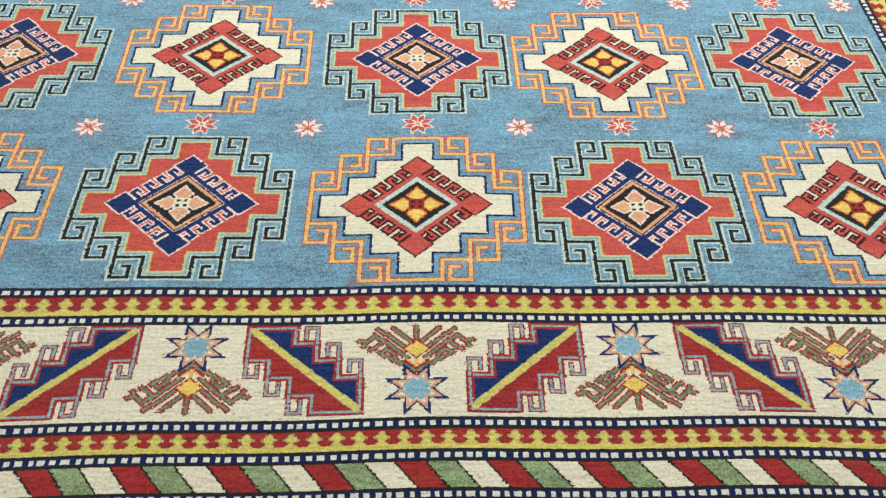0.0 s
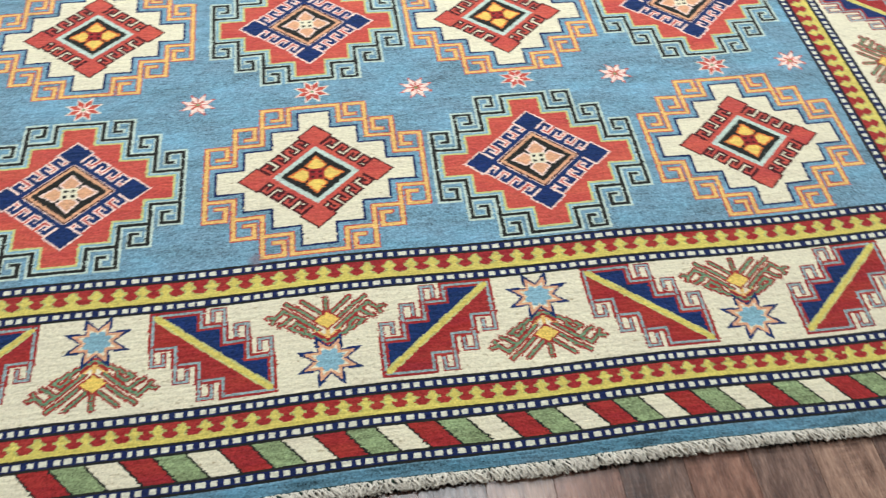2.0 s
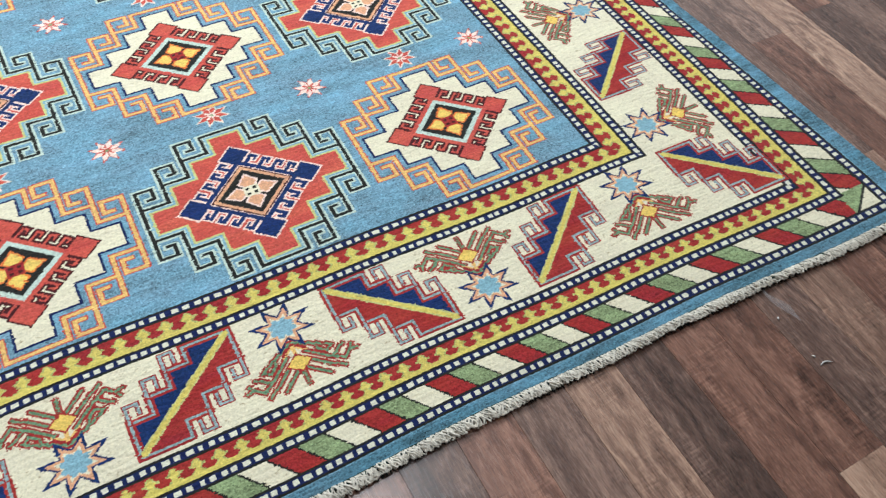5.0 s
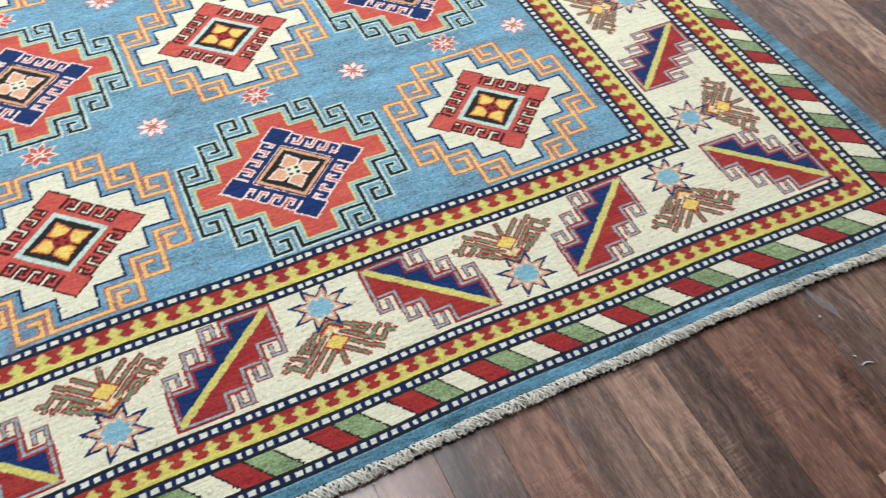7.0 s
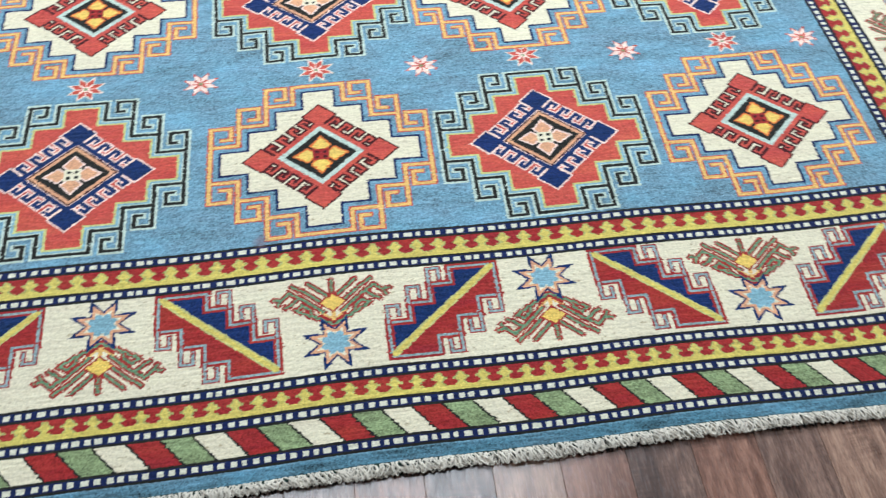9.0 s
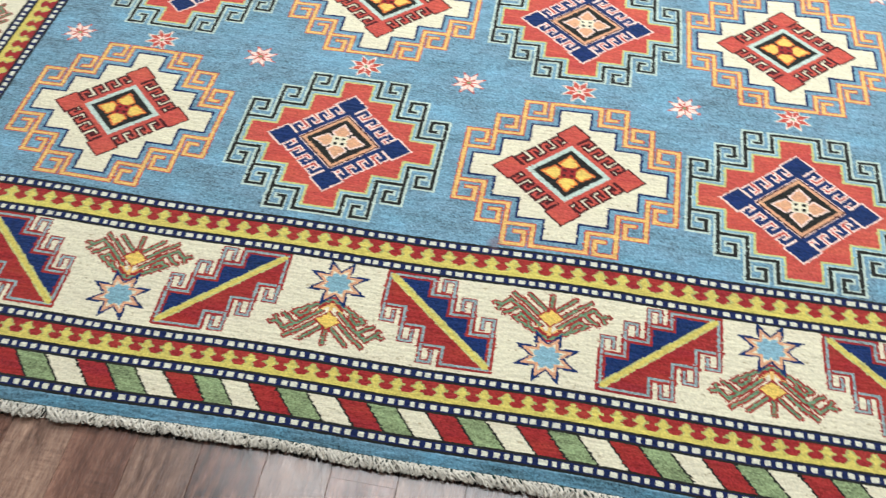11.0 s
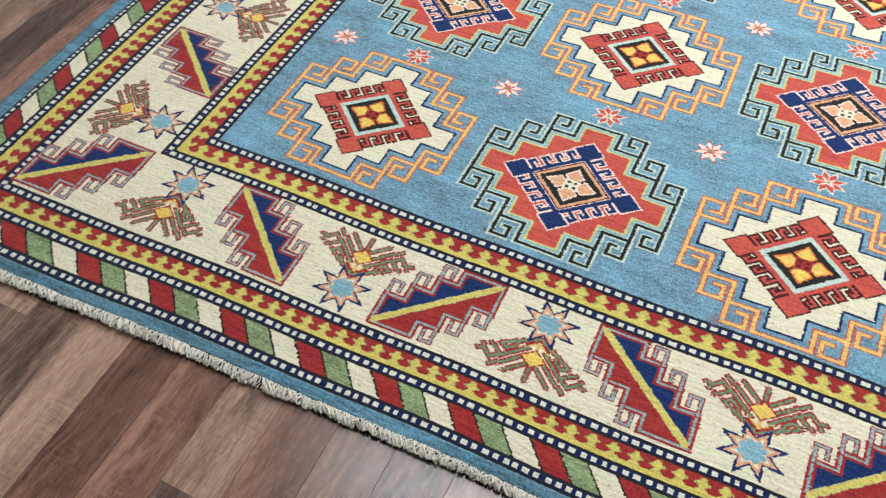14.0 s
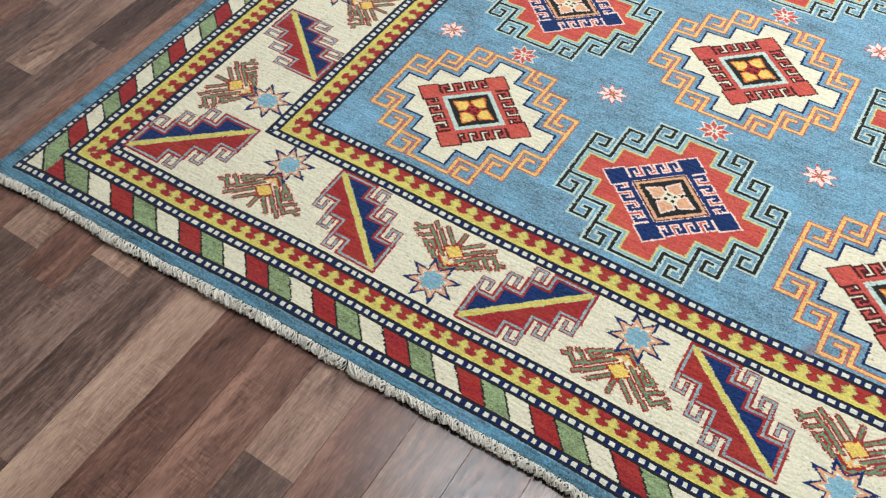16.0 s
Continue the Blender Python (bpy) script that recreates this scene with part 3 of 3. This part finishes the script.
# ---------------------------------------------------------------- backing, selvages and fringe
def backing():
    """The body of the rug below the pile: a sheet with upright sides."""
    ii, jj = np.linspace(I0, I1, 61), np.linspace(J0, J1, 61)
    ring = [(i, J0) for i in ii] + [(I1, j) for j in jj[1:]] + [(i, J1) for i in ii[::-1][1:]] + [(I0, j) for j in jj[::-1][1:-1]]
    n = len(ring)
    verts = []
    for z in (0.0005, PILE - 0.0062):
        for i, j in ring:
            x, y, _ = lay(np.float64(i), np.float64(j))
            verts.append((float(x), float(y), z))
    faces = [(k, (k + 1) % n, n + (k + 1) % n, n + k) for k in range(n)]
    faces += [tuple(range(n))[::-1], tuple(range(n, 2 * n))]
    return mesh_from("backing", verts, faces, [YARNS[BLUE]])


part("backing", backing(), rug, "blue woven backing under the pile")


def tubes(paths, radii, sides=5):
    verts, faces = [], []
    for pts, rad in zip(paths, radii):
        pts = np.asarray(pts)
        tan = np.gradient(pts, axis=0)
        tan /= np.linalg.norm(tan, axis=1)[:, None] + 1e-9
        ref = np.array([0.0, 0.0, 1.0]) if abs(tan[0][2]) < 0.9 else np.array([1.0, 0, 0])
        b0 = len(verts)
        for k, (p, t) in enumerate(zip(pts, tan)):
            a = np.cross(t, ref)
            a /= np.linalg.norm(a) + 1e-9
            b = np.cross(a, t)
            rr = rad if np.isscalar(rad) else rad[k]
            for s in range(sides):
                w = 2 * math.pi * s / sides
                verts.append(tuple(p + rr * (math.cos(w) * a + math.sin(w) * b)))
        for k in range(len(pts) - 1):
            for s in range(sides):
                s2 = (s + 1) % sides
                faces.append((b0 + k * sides + s, b0 + k * sides + s2, b0 + (k + 1) * sides + s2, b0 + (k + 1) * sides + s))
        faces.append(tuple(b0 + s for s in range(sides))[::-1])
        faces.append(tuple(b0 + (len(pts) - 1) * sides + s for s in range(sides)))
    return verts, faces


def selvage(i):
    """Overcast cord along a side, bound with blue wool."""
    path, rad = [], []
    for k, j in enumerate(np.arange(J0, J1 + 1, 2.0)):
        x, y, _ = lay(np.float64(i), j)
        path.append((float(x), float(y), 0.0036))
        rad.append(0.0031 + (0.0005 if k % 2 else -0.0003) + 0.0003 * math.sin(k * 0.37))
    v, f = tubes([path], [rad], 7)
    return mesh_from("selvage", v, f, [YARNS[BLUE]], smooth=True)


part("selvage", selvage(I0), rug, "blue overcast side cord")
part("selvage", selvage(I1), rug, "blue overcast side cord")


def fringe(j, way):
    """Short cotton warp loops, bunched and leaning, that stand a little off the floor beyond the end."""
    paths, radii = [], []
    i = float(I0)
    tuft, sweep, pull, lift = -1, 0.0, 0.0, 0.0
    while i < I1:
        if int(i // 4) != tuft:
            tuft, sweep, pull, lift = int(i // 4), rng.uniform(-0.008, 0.012), rng.uniform(-0.003, 0.003), rng.uniform(-0.0014, 0.0018)
        x, y, _ = lay(np.float64(i), np.float64(j))
        x, y = float(x), float(y)
        reach = (0.0275 + 0.003 * math.sin(i * 0.021) + 0.003 * math.sin(i * 0.11 + 1.0) + rng.uniform(-0.007, 0.006) + pull) * U
        lean = (0.010 + sweep + rng.uniform(-0.022, 0.022)) * U
        top = 0.0080 + lift + rng.uniform(-0.0012, 0.0018)
        side = rng.choice((-1, 1)) * rng.uniform(0.0010, 0.0020)
        wave = rng.uniform(0, 6.3)
        pts = []
        for s in np.linspace(0, 1, 5):
            pts.append((x + lean * s + 0.0018 * math.sin(s * 5 + wave), y + way * (reach * s - 0.003 * (1 - s)),
                        top - 0.0016 * (1 - s) + 0.0018 * math.sin(s * math.pi) - 0.0010 * s))
        ex, ey, ez = pts[-1]
        # the loop turns over at its end and comes back beside itself
        pts.append((ex + side, ey + way * 0.0014, ez - 0.0008))
        pts.append((ex + side * 1.8, ey - way * 0.0004, ez - 0.0020))
        pts.append((ex + side * 1.6 - lean * 0.7, ey - way * reach * 0.8, 0.0044))
        r = rng.uniform(0.0005, 0.00095)
        paths.append(pts)
        radii.append([r * 0.9, r, r * 1.1, r * 1.05, r * 1.05, r, r * 0.9, r * 0.8])
        i += rng.uniform(0.20, 0.46)
    v, f = tubes(paths, radii, 5)
    return mesh_from("fringe", v, f, [COTTON], smooth=True)


def weft_fray(j, way):
    """Dark wool ends, ragged under the fringe, that also paint in its shadow."""
    paths, radii = [], []
    i = float(I0)
    while i < I1:
        x, y, _ = lay(np.float64(i), np.float64(j))
        x, y = float(x), float(y)
        reach = 0.0098 + 0.0012 * math.sin(i * 0.09) + rng.uniform(-0.0022, 0.0024)
        lean = rng.uniform(-0.004, 0.004)
        paths.append([(x + lean * s + 0.0006 * math.sin(s * 7 + i), y + way * reach * s, 0.0030 - 0.0018 * s) for s in (0, 0.4, 0.75, 1)])
        radii.append([0.0011, 0.0012, 0.0009, 0.0004])
        i += rng.uniform(0.25, 0.5)
    v, f = tubes(paths, radii, 4)
    return mesh_from("weft_fray", v, f, [YARNS[BLACK]], smooth=True)


def cotton():
    n = Nodes("fringe_cotton")
    t = n.noise(n.place((1, 1, 1)), 420.0, 3.0)
    t2 = n.noise(n.place((1, 1, 1)), 30.0, 3.0)
    v = n.math("ADD", 0.30, n.math("ADD", n.math("MULTIPLY", t, 0.7), n.math("MULTIPLY", t2, 0.6)))
    n.link(n.add("ShaderNodeHueSaturation", {"Value": v, "Color": (*lin(221, 213, 198), 1)}).outputs[0], n.bsdf.inputs["Base Color"])
    n.bsdf.inputs["Roughness"].default_value = 0.9
    bump = n.add("ShaderNodeBump", {"Height": t, "Strength": 0.5, "Distance": 0.0008})
    n.link(bump.outputs[0], n.bsdf.inputs["Normal"])
    return n.mat


COTTON = cotton()
part("fringe", fringe(J0, -1), rug, "short off-white looped cotton fringe", "stuff")
part("fringe", fringe(J1, 1), rug, "short off-white looped cotton fringe", "stuff")
part("weft_fray", weft_fray(J0, -1), rug, "dark ragged wool ends with the shadow painted in under the fringe", "stuff")
part("weft_fray", weft_fray(J1, 1), rug, "dark ragged wool ends with the shadow painted in under the fringe", "stuff")


# ---------------------------------------------------------------- lint on the floor
def lint(x, y, length, turn):
    pts = [(length * (s - 0.5), 0.12 * length * math.sin(s * 4), 0.0012 + 0.0008 * math.sin(s * 3)) for s in np.linspace(0, 1, 7)]
    v, f = tubes([pts], [[0.0003, 0.0008, 0.0010, 0.0011, 0.0010, 0.0007, 0.0003]], 6)
    ob = new("lint", mesh_from("lint", v, f, [LINT], smooth=True))
    ob.matrix_world = pose(x, y, 0, 0, 0, turn)
    return tagged(ob, "tiny white scrap of lint lying on the strip floor", "lint", group="lint on the floor")


lint(2.715 * U, -1.859 * U, 0.019, -5)
lint(2.690 * U, -1.813 * U, 0.005, -50)
lint(2.689 * U, -1.608 * U, 0.0045, 65)


# ---------------------------------------------------------------- a scrap of clear film
def clear_film():
    n = Nodes("clear_film")
    for socket, value in (("Base Color", (0.85, 0.86, 0.88, 1)), ("Roughness", 0.12), ("IOR", 1.45), ("Alpha", 0.05)):
        n.bsdf.inputs[socket].default_value = value
    return n.mat


def film_scrap(x, y, length, wide, turn):
    """A narrow crumpled strip of film, creased along its length."""
    ni, nj = 22, 7
    verts, faces = [], []
    for i in range(ni):
        for j in range(nj):
            a, b = i / (ni - 1) - 0.5, j / (nj - 1) - 0.5
            z = 0.0008 + 0.0022 * abs(math.sin(b * 9 + a * 5)) + 0.0012 * abs(math.sin(a * 23 + b * 4))
            w = wide * (0.7 + 0.3 * math.cos(a * 7)) * (1 - 0.6 * abs(2 * a) ** 3)
            verts.append((length * a, w * b + 0.05 * length * math.sin(a * 5), z))
    for i in range(ni - 1):
        for j in range(nj - 1):
            faces.append((i * nj + j, (i + 1) * nj + j, (i + 1) * nj + j + 1, i * nj + j + 1))
    ob = new("film_scrap", mesh_from("film_scrap", verts, faces, [clear_film()], smooth=True))
    thick = ob.modifiers.new("thickness", "SOLIDIFY")
    thick.thickness = 0.00012
    ob.matrix_world = pose(x, y, 0, 0, 0, turn)
    return tagged(ob, "crumpled narrow scrap of clear plastic film on the floor", "plastic scrap")


film_scrap(2.745 * U, -1.565 * U, 0.062, 0.014, 97)


# ---------------------------------------------------------------- floor strips
TONES = {-15: 1, -14: 0, -13: 1, -12: 0, -11: 2, -10: 0, -9: 1, -8: 1, -7: 2, -6: 1, -5: 2, -4: 0, -3: 3, -2: 1, -1: 1, 0: 2, 1: 1, 2: 2, 3: 1, 4: 0, 5: 1, 6: 2, 7: 0, 8: 1, 9: 0, 10: 2, 11: 1, 12: 0,
         13: 1, 14: 0, 15: 2, 16: 0, 17: 1, 18: 1, 19: 0, 20: 2, 21: 1, 22: 1, 23: 2, 24: 1, 25: 1, 26: 0, 27: 0, 28: 1}
JOINTS = {-11: -0.95, -10: -2.2, -9: -1.9, 0: -1.93, -5: -1.61, -6: -1.83, -7: -1.72, -3: -2.6, 18: -2.22, 17: -2.5, -2: -2.5, -1: -2.3, 16: -2.4, 15: -2.6, -4: -2.45, 1: -2.7, 2: -2.35}
LENGTHS = (0.34, 0.42, 0.50, 0.58)


def strip_mesh(length, tone):
    """A strip with eased long edges."""
    w, e, g = STRIP / 2 - 0.0001, 0.0003, 0.0001
    xs = ((-w, -0.0005), (-w + e, 0.0), (w - e, 0.0), (w, -0.0005))
    verts = [(x, y, z) for y in (g, length - g) for x, z in xs] + [(x, y, -0.006) for y in (g, length - g) for x in (-w, w)]
    faces = [(0, 1, 5, 4), (1, 2, 6, 5), (2, 3, 7, 6), (8, 0, 4, 10), (3, 9, 11, 7), (9, 3, 2, 1, 0, 8), (4, 5, 6, 7, 11, 10)]
    return mesh_from("floor_strip", verts, faces, [WOODS[tone]])


STRIP_MESHES = {(n, t): strip_mesh(n, t) for n in LENGTHS for t in range(4)}
rest_v, rest_f, rest_m = [], [], []
prng = random.Random(11)
n0 = int((rx0 - X_STRIP) / STRIP) - 1
n1 = int((rx1 - X_STRIP) / STRIP) + 1
for n in range(n0, n1 + 1):
    x = X_STRIP + (n + 0.5) * STRIP
    if x - STRIP / 2 < rx0 or x + STRIP / 2 > rx1:
        continue
    # joints run outwards from a known one
    known = JOINTS.get(n, prng.uniform(-3.2, -1.9)) * U
    tone = TONES.get(n, prng.choice((0, 1, 1, 0)))
    pieces = []
    y, t = known, tone
    while y < ry1:
        length = prng.choice(LENGTHS[2:] if y == known else LENGTHS)
        pieces.append((y, length, t))
        y, t = y + length, prng.choice((0, 1, 1, 0, 1, 2))
    y = known
    while y > ry0:
        length = prng.choice(LENGTHS)
        pieces.append((y - length, length, prng.choice((0, 0, 1, 2) if n > -4 else (0, 1, 0, 1)) if n != 18 else 3))
        y -= length
    for y, length, t in pieces:
        me = STRIP_MESHES[(length, t)]
        under = -1.15 < x < 1.1 and y > -0.4
        if -1.9 < x < 1.9 and -1.0 < y + length and y < 0.75 and not under:
            ob = new("floor_strip", me)
            ob.location = (x, y, 0)
            ob.parent = floor
        else:
            b = len(rest_v)
            rest_v += [(v.co.x + x, min(max(v.co.y + y, ry0), ry1), v.co.z) for v in me.vertices]
            for p in me.polygons:
                rest_f.append(tuple(b + k for k in p.vertices))
                rest_m.append(t)
part("floor_strips", mesh_from("floor_strips", rest_v, rest_f, WOODS, rest_m), floor, "far stretch of the brown strip floor", "stuff")
